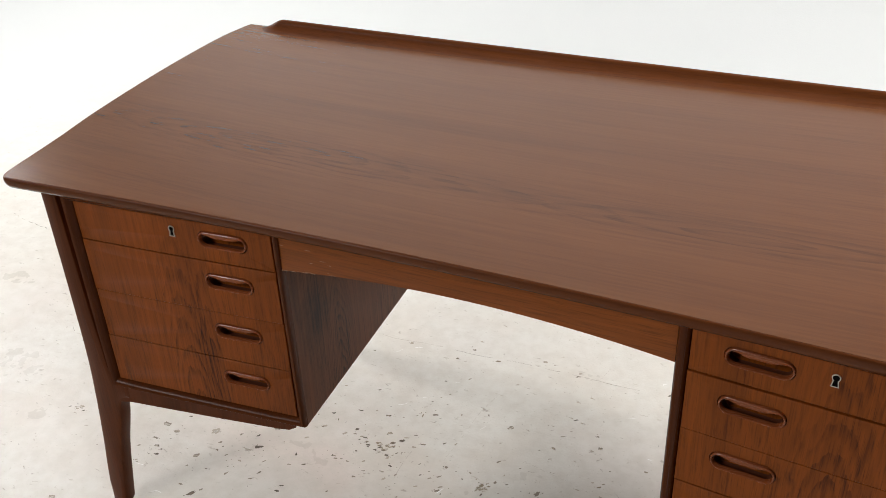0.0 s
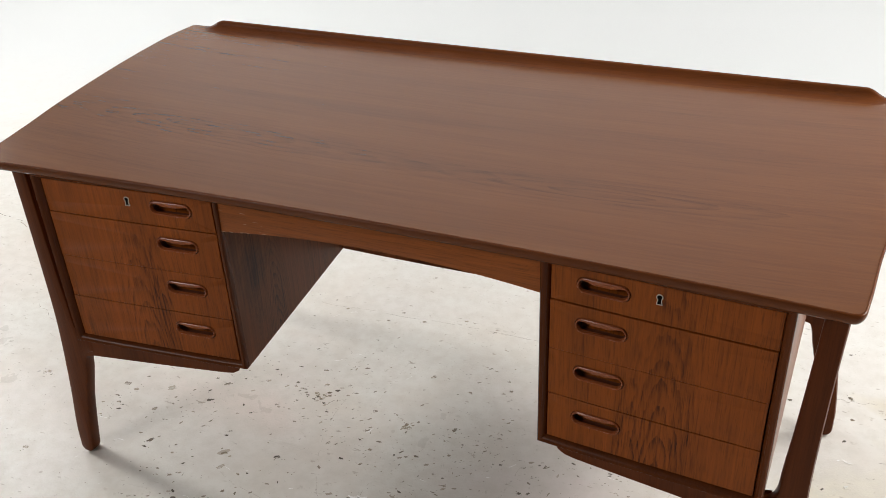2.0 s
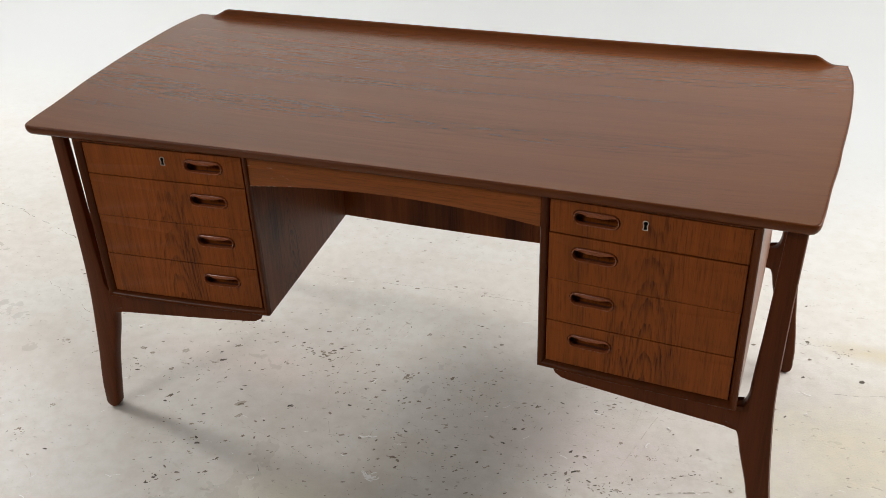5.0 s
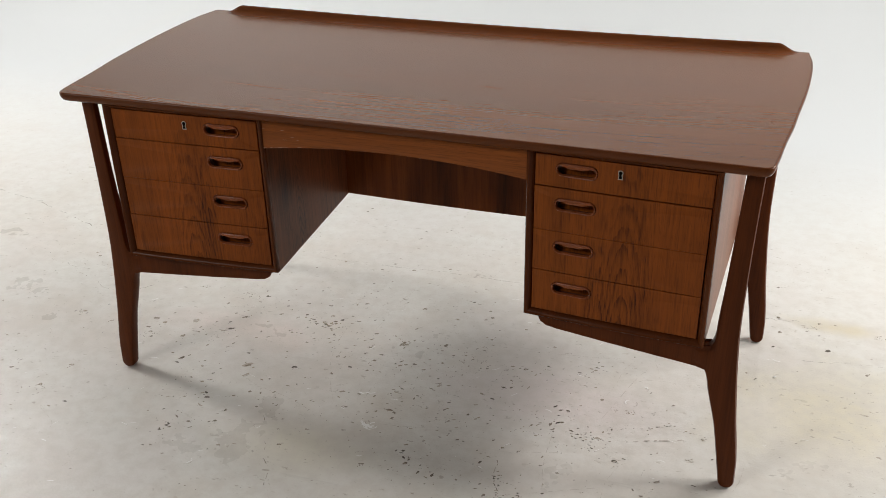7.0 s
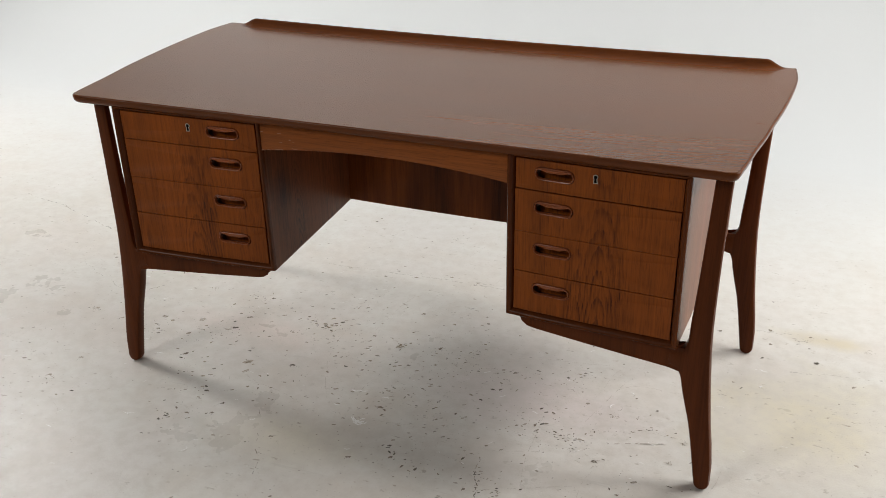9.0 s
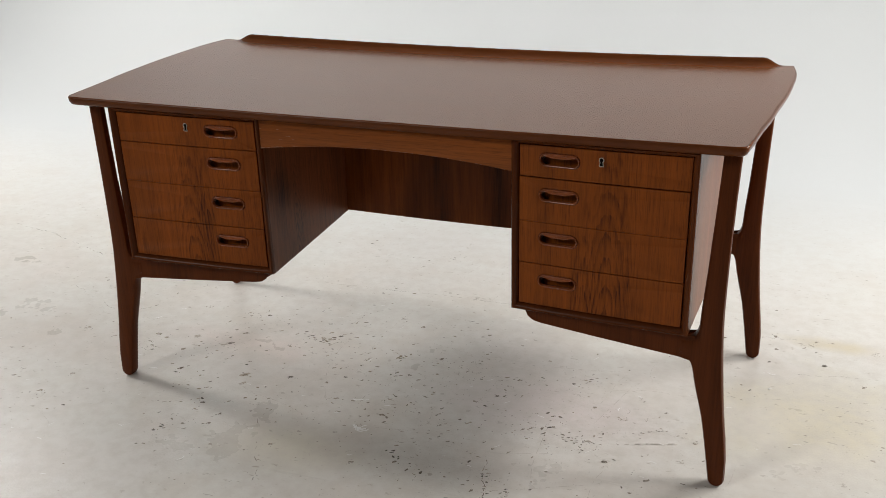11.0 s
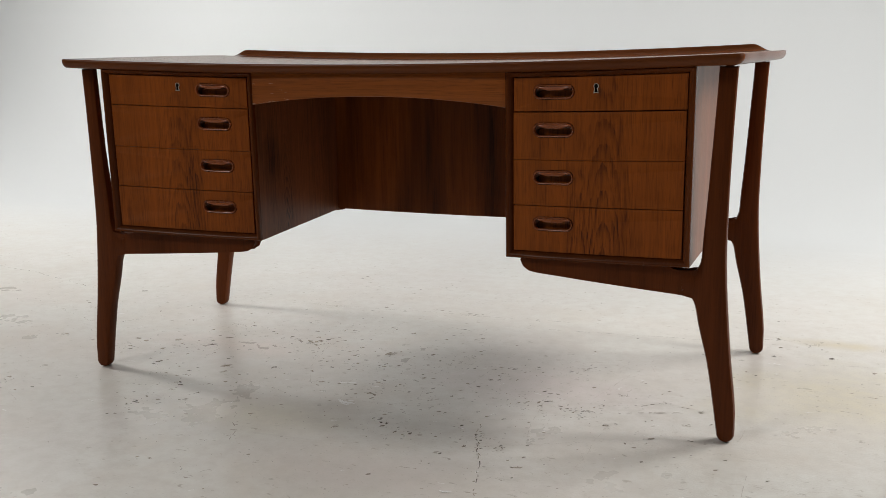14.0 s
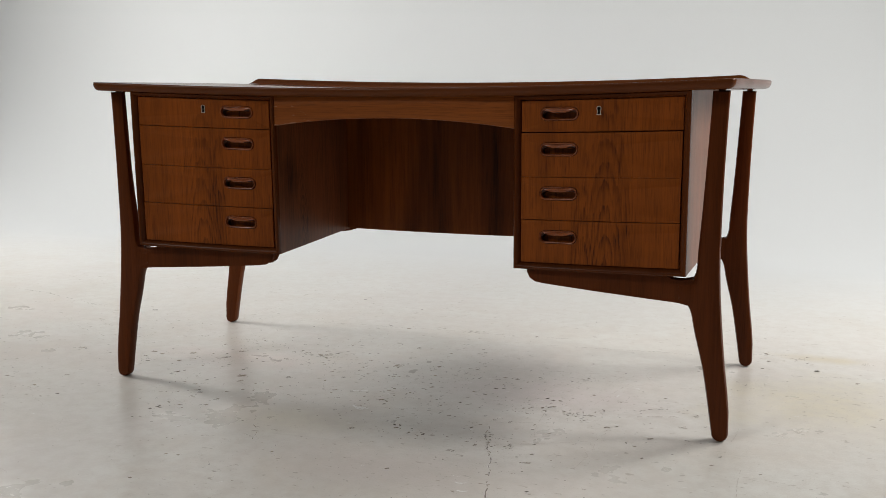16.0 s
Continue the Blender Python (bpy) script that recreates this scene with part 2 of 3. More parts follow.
COVE_PAINT = wall_paint("side_wall_grey_paint", (0.50, 0.50, 0.49), 0.42)
CEILING_PAINT = wall_paint("ceiling_paint", (0.22, 0.218, 0.214), 0.8)
DARK_WALL = wall_paint("grey_wall_paint", (0.10, 0.098, 0.094), 0.8)


# ---- building helpers ----
def finish(name, bm, material, angle=35.0):
    bmesh.ops.recalc_face_normals(bm, faces=bm.faces)
    limit = radians(angle)
    for edge in bm.edges:
        edge.smooth = len(edge.link_faces) == 2 and edge.calc_face_angle(0.0) < limit
    for face in bm.faces:
        face.smooth = True
    mesh = bpy.data.meshes.new(name)
    bm.to_mesh(mesh)
    bm.free()
    mesh.materials.append(material)
    return mesh


def part(name, bm, material, parent, label=""):
    ob = new(name, finish(name, bm, material))
    ob.parent = parent
    return tagged(ob, label)


def loft(rings, closed_ends=(True, True)):
    """A skin over rings of points, each ring closed."""
    bm = bmesh.new()
    made = [[bm.verts.new(p) for p in ring] for ring in rings]
    for a, b in zip(made, made[1:]):
        for i in range(len(a)):
            j = (i + 1) % len(a)
            bm.faces.new((a[i], a[j], b[j], b[i]))
    if closed_ends[0]:
        bm.faces.new(made[0][::-1])
    if closed_ends[1]:
        bm.faces.new(made[-1])
    return bm


def smoothed(points, steps, closed=False):
    """Catmull-Rom through the points."""
    out, count = [], len(points)
    for i in range(count if closed else count - 1):
        p = [points[k % count] if closed else points[min(max(k, 0), count - 1)] for k in (i - 1, i, i + 1, i + 2)]
        for s in range(steps):
            u = s / steps
            out.append(tuple(0.5 * (2 * b + (c - a) * u + (2 * a - 5 * b + 4 * c - d) * u * u + (3 * b - a - 3 * c + d) * u ** 3) for a, b, c, d in zip(*p)))
    if not closed:
        out.append(tuple(points[-1]))
    return out


def inset(loop, d):
    """A counter-clockwise flat loop moved inwards by d."""
    out, count = [], len(loop)
    for i in range(count):
        (ax, ay), (bx, by), (cx, cy) = loop[i - 1], loop[i], loop[(i + 1) % count]
        n1 = Vector((-(by - ay), bx - ax)).normalized()
        n2 = Vector((-(cy - by), cx - bx)).normalized()
        n = n1 + n2
        n = n / max(n.dot(n) / 2, 0.6) if n.length > 1e-6 else n1
        out.append((bx + n.x * d, by + n.y * d))
    return out


def fillet(loop, radii, steps=5):
    """Rounds the corners of a counter-clockwise polygon: radii by corner index."""
    out = []
    for i, p in enumerate(loop):
        r = radii.get(i, 0.0)
        if r <= 0:
            out.append(tuple(p))
            continue
        p, a, b = Vector(p), Vector(loop[i - 1]), Vector(loop[(i + 1) % len(loop)])
        u, v = (a - p).normalized(), (b - p).normalized()
        half = math.acos(max(-1, min(1, u.dot(v)))) / 2
        reach = min(r / math.tan(half), 0.48 * (a - p).length, 0.48 * (b - p).length)
        start, end = p + u * reach, p + v * reach
        for s in range(steps + 1):
            k = s / steps
            out.append(tuple((1 - k) ** 2 * start + 2 * k * (1 - k) * p + k * k * end))
    return out


# ---- setting: a white sweep with floor, coves, ceiling ----
SWEEP_Y, SWEEP_R, ROOM_TOP = 2.95, 1.3, 4.2
WEST, EAST, SOUTH = -5.6, 5.0, -4.6


def slab(name, low, high, material, label, category):
    bm = bmesh.new()
    bmesh.ops.create_cube(bm, size=1.0)
    for v in bm.verts:
        v.co = [low[k] + (v.co[k] + 0.5) * (high[k] - low[k]) for k in range(3)]
    return tagged(new(name, finish(name, bm, material)), label, category, kind="structure")


slab("floor", (WEST - 0.2, SOUTH - 0.2, -0.12), (EAST + 0.2, SWEEP_Y, 0.0), FLOOR_PAINT, "worn white painted concrete floor with dark chips", "floor")

section = [(SWEEP_Y, 0.0)] + [(SWEEP_Y + SWEEP_R * math.sin(a), SWEEP_R - SWEEP_R * math.cos(a)) for a in np.linspace(0.05, math.pi / 2, 22)] + [(SWEEP_Y + SWEEP_R, ROOM_TOP)]
section += [(SWEEP_Y + SWEEP_R + 0.15, ROOM_TOP), (SWEEP_Y + SWEEP_R + 0.15, -0.12), (SWEEP_Y, -0.12)]
sweep = tagged(new("wall_north", finish("wall_north", loft([[(x, y, z) for y, z in section] for x in (WEST - 0.2, EAST + 0.2)]), FLOOR_PAINT)),
               "seamless white studio backdrop wall curving into the floor", "wall", kind="structure")
# unseen walls and ceiling, added and greyed to limit the bounced light
slab("wall_south", (WEST - 0.2, SOUTH - 0.2, 0.0), (EAST + 0.2, SOUTH, ROOM_TOP), DARK_WALL, "unseen dark grey wall that holds back bounced light", "wall")
slab("wall_west", (WEST - 0.2, SOUTH, 0.0), (WEST, SWEEP_Y + SWEEP_R, ROOM_TOP), COVE_PAINT, "unseen mid grey side wall that holds back bounced light", "wall")
slab("wall_east", (EAST, SOUTH, 0.0), (EAST + 0.2, SWEEP_Y + SWEEP_R, ROOM_TOP), COVE_PAINT, "unseen mid grey side wall that holds back bounced light", "wall")
slab("ceiling", (WEST - 0.2, SOUTH - 0.2, ROOM_TOP), (EAST + 0.2, SWEEP_Y + SWEEP_R + 0.15, ROOM_TOP + 0.15), CEILING_PAINT, "unseen dark grey ceiling that holds back bounced light", "ceiling")


# ---- the desk ----
desk = tagged(new("desk"), "dark teak desk with curved top, two drawer pedestals and forked legs", "desk")
desk.location = (-0.424, 0.985, 0.0)
TOP_Z, TOP_T = 0.726, 0.020
UNDER = TOP_Z - TOP_T


def smile(x):
    return 0.030 * x * x


def desktop_outline():
    side = smoothed([(0.737, -0.068), (0.756, 0.075), (0.776, 0.200), (0.797, 0.400), (0.806, 0.590), (0.797, 0.698)], 8)
    front = [(x, -0.022 - 0.0876 * x * x) for x in (-0.737, *np.linspace(-0.695, 0.695, 57), 0.737)]
    rear = [(x, 0.744 - 0.0735 * x * x) for x in np.linspace(0.788, -0.797, 61)]
    right = side[3:-1]
    left = [(-x - 0.0022, y) for x, y in right[::-1]]
    right = [(x - 0.010 * min(1, max(0, y / 0.25)), y) for x, y in right]
    loop = front + right + rear + left
    corners = {58: 0.030, 0: 0.024, 59 + len(right): 0.03, 59 + len(right) + 60: 0.03}
    return fillet(loop, corners, 6)


def fill_across(bm, verts):
    """Closes a loop with strips from front to rear, so that the sheet keeps its curve along x."""
    count = len(verts)
    lo, hi = (pick(range(count), key=lambda i: verts[i].co.x) for pick in (min, max))
    near = [verts[(lo + k) % count] for k in range((hi - lo) % count + 1)]
    far = [verts[(lo - k) % count] for k in range((lo - hi) % count + 1)]
    i = j = 0
    while i < len(near) - 1 or j < len(far) - 1:
        if j == len(far) - 1 or (i < len(near) - 1 and near[i + 1].co.x <= far[j + 1].co.x):
            corners = (near[i], near[i + 1], far[j])
            i += 1
        else:
            corners = (near[i], far[j + 1], far[j])
            j += 1
        if len(set(corners)) == 3:
            bm.faces.new(corners)


def build_desktop():
    loop = desktop_outline()
    count = len(loop)

    def ring(d, drop):
        return [(x, y, TOP_Z + smile(x) - drop) for x, y in inset(loop, d)]

    bm = loft([ring(0.0040, 0.0), ring(0.0042, 0.0006), ring(0.014, TOP_T - 0.0006)], (False, False))
    bm.verts.ensure_lookup_table()
    for first in (0, 2 * count):
        fill_across(bm, [bm.verts[first + i] for i in range(count)])
    top = part("desktop", bm, TOP_WOOD, desk, "smooth curved teak desktop with horizontal grain")
    # solid edging, parted from the veneer by a fine groove
    profile = ((0.0042, 0.0005), (0.0036, 0.0002), (0.0030, 0.0001), (0.0016, 0.0005), (0.0004, 0.0018), (0.0, 0.0035), (0.0, 0.0075), (0.0012, 0.0120), (0.0045, 0.0170),
               (0.0085, 0.0194), (0.0145, TOP_T))
    part("edging", loft([ring(d, drop) for d, drop in profile], (False, False)), EDGE_WOOD, top, "dark solid teak edging of the desktop")


def build_back_rail():
    """The lip along the rear edge, coved towards the sitter, its ends run out."""
    rings = []
    xs = list(np.linspace(-0.715, 0.715, 49))
    ends = [(0.715 + 0.052 * k / 10, k / 10) for k in range(1, 11)]
    stations = [(-x, s) for x, s in ends[::-1]] + [(x, 0.0) for x in xs] + ends
    for x, s in stations:
        fall = (0.5 + 0.5 * math.cos(math.pi * min(1, s * 1.0))) ** 1.25
        h = 0.0192 * fall + 0.0004
        y = 0.7425 - 0.0735 * x * x
        z = TOP_Z + smile(x) - 0.0006
        shape = [(0, 0), (0, h * 0.9), (-0.0015, h), (-0.0075, h), (-0.0100, h * 0.93)]
        for k in range(1, 9):
            a = k / 8 * math.pi / 2
            shape.append((-0.0115 - 0.036 * (1 - math.cos(a)), h * 0.88 * (1 - math.sin(a)) + 0.0002))
        rings.append([(x, y + a, z + b) for a, b in shape])
    return part("back_rail", loft(rings), RAIL_WOOD, desk, "raised coved teak lip along the rear edge")


# the pedestals: u runs from the kneehole outwards, v backwards
FRAME_INNER, FRAME_OUTER = 0.2875, 0.6565
FAN = 0.062


def ped(side, u, v, z, leaning=0.022):
    t = (u - 0.304) / 0.325
    y = 0.003 - 0.037 * t + v + (0.53 - z) * leaning
    x = u + FAN * max(v, 0.0) * (1.15 - 0.35 * t)
    if side < 0:
        x = 0.303 + (x - 0.303) * 0.976
    return (side * x + (0.0052 if side < 0 else 0.001), y, z + smile(u))


def frame_ring(side, v, d, z0=0.3355, z1=UNDER + 0.001, dz=None):
    dz = d if dz is None else dz
    u0, u1 = FRAME_INNER + d, FRAME_OUTER - d * 0.97
    # many stations across, so that the curve of the top is followed
    us = list(np.linspace(u0, u1, 9))
    low = [ped(side, u, v, z0 + dz) for u in us]
    high = [ped(side, u, v, z1 - dz * 0.76) for u in us[::-1]]
    return low + high


def build_case(side):
    body = [frame_ring(side, 0.595, 0.0), frame_ring(side, 0.004, 0.0), frame_ring(side, 0.004, 0.012), frame_ring(side, 0.5, 0.012)]
    case = part("pedestal_case", loft(body), MARKED_CASE_WOOD if side < 0 else CASE_WOOD, desk, "dark teak drawer case")
    rings = [frame_ring(side, 0.0039, 0.0), frame_ring(side, -0.003, 0.0), frame_ring(side, -0.0065, 0.0008), frame_ring(side, -0.0085, 0.0030),
             frame_ring(side, -0.0085, 0.0050), frame_ring(side, -0.006, 0.0090), frame_ring(side, 0.002, 0.0142), frame_ring(side, 0.030, 0.0145)]
    part("front_frame", loft(rings, (False, False)), FRAME_WOOD, case, "dark bevelled edging round the drawers")


DRAWER_EDGES = (0.6962, 0.6286, 0.5350, 0.4435, 0.3497)
PULL_Z = (0.6672, 0.5938, 0.5008, 0.4078)
PULL_U, PULL_HALF, PULL_R = 0.3862, 0.0405, 0.0132


def stadium(half, r, steps=10):
    flat = half - r
    right = [(flat + r * math.sin(a), -r * math.cos(a)) for a in np.linspace(0, math.pi, steps)]
    return right + [(-x, -y) for x, y in right]


def build_drawer(side, index):
    z1 = DRAWER_EDGES[index] - (0.0012, 0.0007, 0.0004, 0.0006)[index]
    z0 = DRAWER_EDGES[index + 1] + ((0.0016 if side > 0 else 0.0007), 0.0004, 0.0006, 0.0012)[index]
    # each front sits a little differently in its frame
    u0 = 0.3034 + (0.0005, 0.0, -0.0003, 0.0002)[index]
    u1 = 0.6414 + (0.0004, -0.0002, -0.0008, -0.0004)[index]
    pz = PULL_Z[index]
    wobble = (0.0012, 0.0, 0.0002, -0.0006)[index]
    hole = stadium(PULL_HALF + 0.0016, PULL_R + 0.0016)
    hole = [(PULL_U + a, pz + b) for a, b in hole]

    def border(p, d):
        # the front's edge, met from the pull's middle
        a, b = p[0] - PULL_U, p[1] - pz
        ks = []
        if a > 1e-9: ks.append((u1 - d - PULL_U) / a)
        if a < -1e-9: ks.append((u0 + d - PULL_U) / a)
        if b > 1e-9: ks.append((z1 - d - pz) / b)
        if b < -1e-9: ks.append((z0 + d - pz) / b)
        k = min(ks)
        return (PULL_U + a * k, pz + b * k)

    # rays from the pull outwards, with the front's corners among them
    corners = [(u0, z0), (u1, z0), (u1, z1), (u0, z1)]
    rays = list(hole)
    extra = []
    for c in corners:
        a, b = c[0] - PULL_U, c[1] - pz
        extra.append(math.atan2(b, a))
    for k in range(40):
        extra.append(-math.pi + (k + 0.5) * 2 * math.pi / 40)
    flat = PULL_HALF - PULL_R
    r = PULL_R + 0.0016
    for ang in extra:
        ca, sa = math.cos(ang), math.sin(ang)
        k = r / abs(sa) if abs(sa) > 1e-6 else 1e9
        if abs(ca * k) > flat:
            s = math.copysign(flat, ca)
            bq = -ca * s
            k = -bq + math.sqrt(bq * bq - (flat * flat - r * r))
        rays.append((PULL_U + ca * k, pz + sa * k))
    rays.sort(key=lambda p: math.atan2(p[1] - pz, p[0] - PULL_U))
    fixed = [math.atan2(c[1] - pz, c[0] - PULL_U) for c in corners]
    kept = []
    for p in rays:
        ang = math.atan2(p[1] - pz, p[0] - PULL_U)
        if min(abs(ang - f) for f in fixed) < 1e-6 or (min(abs(ang - f) for f in fixed) > 0.012 and (not kept or ang - kept[-1][0] > 0.012)):
            kept.append((ang, p))
    rays = [p for _, p in kept]
    v0 = wobble
    rings = [[ped(side, *((a, v0 + 0.018, b))) for a, b in (border(p, 0.0) for p in rays)],
             [ped(side, *((a, v0 + 0.0006, b))) for a, b in (border(p, 0.0) for p in rays)],
             [ped(side, *((a, v0, b))) for a, b in (border(p, 0.0006) for p in rays)],
             [ped(side, a, v0, b) for a, b in rays], [ped(side, a, v0 + 0.006, b) for a, b in rays]]
    drawer = part("drawer", loft(rings, (True, False)), DRAWER_WOOD, desk, "teak drawer front with matched vertical grain")

    # rim of the pull: a rounded moulding
    rings = []
    for out, proud in ((0.0002, -0.006), (0.0004, 0.0010), (0.0000, 0.0025), (-0.0009, 0.0032), (-0.0019, 0.0027), (-0.0026, 0.0010), (-0.0029, -0.004)):
        rings.append([ped(side, PULL_U + a, v0 - proud, pz + b) for a, b in stadium(PULL_HALF + out, PULL_R + out, 12)])
    part("pull_rim", loft(rings, (False, False)), PULL_WOOD, drawer, "reddish rounded oval rim of the finger pull")
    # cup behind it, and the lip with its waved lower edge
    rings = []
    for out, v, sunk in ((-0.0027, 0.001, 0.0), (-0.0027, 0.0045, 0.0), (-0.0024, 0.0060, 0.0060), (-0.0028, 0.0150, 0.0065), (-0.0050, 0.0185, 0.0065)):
        # sunk below the opening, so that the hollow looks dark from above
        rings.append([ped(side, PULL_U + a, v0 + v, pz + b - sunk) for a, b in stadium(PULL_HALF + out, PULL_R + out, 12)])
    part("pull_cup", loft(rings, (False, True)), CUP_SHADE_WOOD, drawer, "hollow of the finger pull, its shade put into a darker wood colour")
    bm = bmesh.new()
    top, n = [], 25
    for k in range(n):
        s = -1 + 2 * k / (n - 1)
        a = s * (PULL_HALF - 0.0029)
        over = max(0.0, abs(a) - (PULL_HALF - PULL_R))
        arch = math.sqrt(max((PULL_R - 0.0029) ** 2 - over * over, 0.0))
        wave = 0.0026 + 0.0062 * s * s + 0.0005 * math.cos(9 * s)
        top.append((a, arch, min(wave, arch)))
    for (a, hi, lo), (a2, hi2, lo2) in zip(top, top[1:]):
        mid, mid2 = lo + (hi - lo) * 0.35, lo2 + (hi2 - lo2) * 0.35
        quads = [[(a, -0.0004, hi), (a2, -0.0004, hi2), (a2, -0.0012, mid2), (a, -0.0012, mid)], [(a, -0.0012, mid), (a2, -0.0012, mid2), (a2, 0.0002, lo2), (a, 0.0002, lo)],
                 [(a, 0.0002, lo), (a2, 0.0002, lo2), (a2, 0.0060, lo2 + 0.0016), (a, 0.0060, lo + 0.0016)]]
        for quad in quads:
            bm.faces.new([bm.verts.new(ped(side, PULL_U + p, v0 + q, pz + w)) for p, q, w in quad])
    bmesh.ops.remove_doubles(bm, verts=bm.verts, dist=0.00005)
    part("pull_lip", bm, PULL_WOOD, drawer, "waved wooden lip of the finger pull")

    if index == 0:
        ku, kz = 0.4705, 0.6725

        def key_loop(grow):
            head = [(0.0041 * math.cos(a), 0.0042 + 0.0041 * math.sin(a)) for a in np.linspace(-0.95, math.pi + 0.95, 16)]
            tail = [(-0.0021, 0.0002), (-0.0036, -0.0078), (0.0036, -0.0078), (0.0021, 0.0002)]
            return [(ku + a, kz + b) for a, b in inset(head + tail, -grow)]

        rings = [[ped(side, a, -v, b) for a, b in key_loop(g)] for g, v in ((0.0011, -0.0005), (0.0010, 0.0006), (0.0006, 0.0009), (0.0001, 0.0007), (-0.0002, 0.0002))]
        part("keyhole_plate", loft(rings, (False, False)), NICKEL, drawer, "bright metal keyhole surround")
        # no real hole: a black plug on the front paints its shade
        part("keyhole", loft([[ped(side, a, -v, b) for a, b in key_loop(0.0)] for v in (-0.0005, 0.0003)]), DARK, drawer, "flat black plug standing for the shade in the keyhole")


def build_apron():
    xs = np.linspace(-0.2895, 0.2895, 41)
    bot = [(x, 0.6600 - 0.27 * x * x + smile(x)) for x in xs]
    top = [(x, UNDER + 0.001 + smile(x)) for x in xs]
    loop = bot + top[::-1]
    rings = [[(a, y, b) for a, b in inset(loop, d)] for y, d in ((0.018, 0.0), (-0.0005, 0.0), (-0.0018, 0.0006), (-0.0022, 0.0018))]
    bm = loft(rings, (False, False))
    count = len(loop)
    bm.verts.ensure_lookup_table()
    for ring in (0, len(rings) - 1):
        for k in range(40):
            bm.faces.new([bm.verts[ring * count + i] for i in (k, k + 1, count - 2 - k, count - 1 - k)])
    apron = part("apron", bm, APRON_WOOD, desk, "arched teak apron over the kneehole")
    # pale nicks worn into its lower edge and face
    rng = random.Random(3)
    bm = bmesh.new()
    for _ in range(26):
        x = -0.285 + 0.09 * rng.random() ** 1.6
        edge = 0.6600 - 0.27 * x * x + smile(x)
        z = edge + 0.0008 + (0.0016 if rng.random() < 0.65 else 0.045) * rng.random()
        wide, high = rng.uniform(0.002, 0.012), rng.uniform(0.0003, 0.0009)
        bm.faces.new([bm.verts.new((x + a * wide, -0.0026, z + b * high)) for a, b in ((-0.5, 0.1), (-0.1, -0.5), (0.5, -0.2), (0.2, 0.5))])
    tagged(part("edge_wear", bm, WORN_WOOD, apron, "pale worn nicks along the lower edge"), kind="stuff")
    return apron


def build_back_panel():
    xs = np.linspace(-0.327, 0.327, 25)
    loop = [(x, 0.3375 + smile(x)) for x in xs] + [(x, UNDER + 0.001 + smile(x)) for x in xs[::-1]]
    bm = loft([[(a, y, b) for a, b in loop] for y in (0.462, 0.480)], (True, True))
    return part("back_panel", bm, PANEL_WOOD, desk, "teak modesty panel with dark vertical streaks")


FOOT = [(0.7352 - 0.0168 * math.cos(a), 0.0165 - 0.0165 * math.sin(a)) for a in np.linspace(0.0, math.pi, 11)]
OUTER = [(0.7512, 0.0600), (0.7462, 0.1080), (0.7385, 0.1650), (0.7285, 0.2650), (0.7225, 0.3500), (0.7212, 0.4300), (0.7225, 0.5600), (0.7260, 0.6900), (0.7275, 0.7188)]
INNER = [(0.6938, 0.7188), (0.6930, 0.6900), (0.6885, 0.5900), (0.6832, 0.4800), (0.6790, 0.4150), (0.6775, 0.3850), (0.6765, 0.3620), (0.6725, 0.3460), (0.6650, 0.3355), (0.6530, 0.3305), (0.6400, 0.3285)]
LOWER = [(0.6400, 0.2960), (0.6480, 0.2932), (0.6550, 0.2890), (0.6610, 0.2832), (0.6652, 0.2760), (0.6684, 0.2670), (0.6708, 0.2570), (0.6728, 0.2460), (0.6762, 0.2300), (0.6838, 0.2000), (0.6945, 0.1580), (0.7050, 0.1000), (0.7138, 0.0450)]
POST = FOOT + smoothed(OUTER, 2) + smoothed(INNER, 2) + smoothed(LOWER, 2)
RUNNER = [(0.6640, 0.2900), (0.6640, 0.3330), (0.6530, 0.3303), (0.6400, 0.3296), (0.6270, 0.3315), (0.6160, 0.3365), (0.6040, 0.3435), (0.5900, 0.3468), (0.4700, 0.3428), (0.3600, 0.3400), (0.3300, 0.3390),
          (0.3285, 0.3320), (0.3330, 0.3220), (0.3430, 0.3155), (0.3600, 0.3128), (0.4670, 0.3050), (0.5600, 0.2992), (0.6300, 0.2952), (0.6450, 0.2940), (0.6540, 0.2920)]


def prism(loop, y0, y1, round_off):
    """A flat shape with thickness and rounded arrises."""
    rings = [[(x, y, z) for x, z in inset(loop, d)] for y, d in ((y0, round_off), (y0 + round_off * 0.3, round_off * 0.3), (y0 + round_off, 0.0),
                                                               (y1 - round_off, 0.0), (y1 - round_off * 0.3, round_off * 0.3), (y1, round_off))]
    return loft(rings)


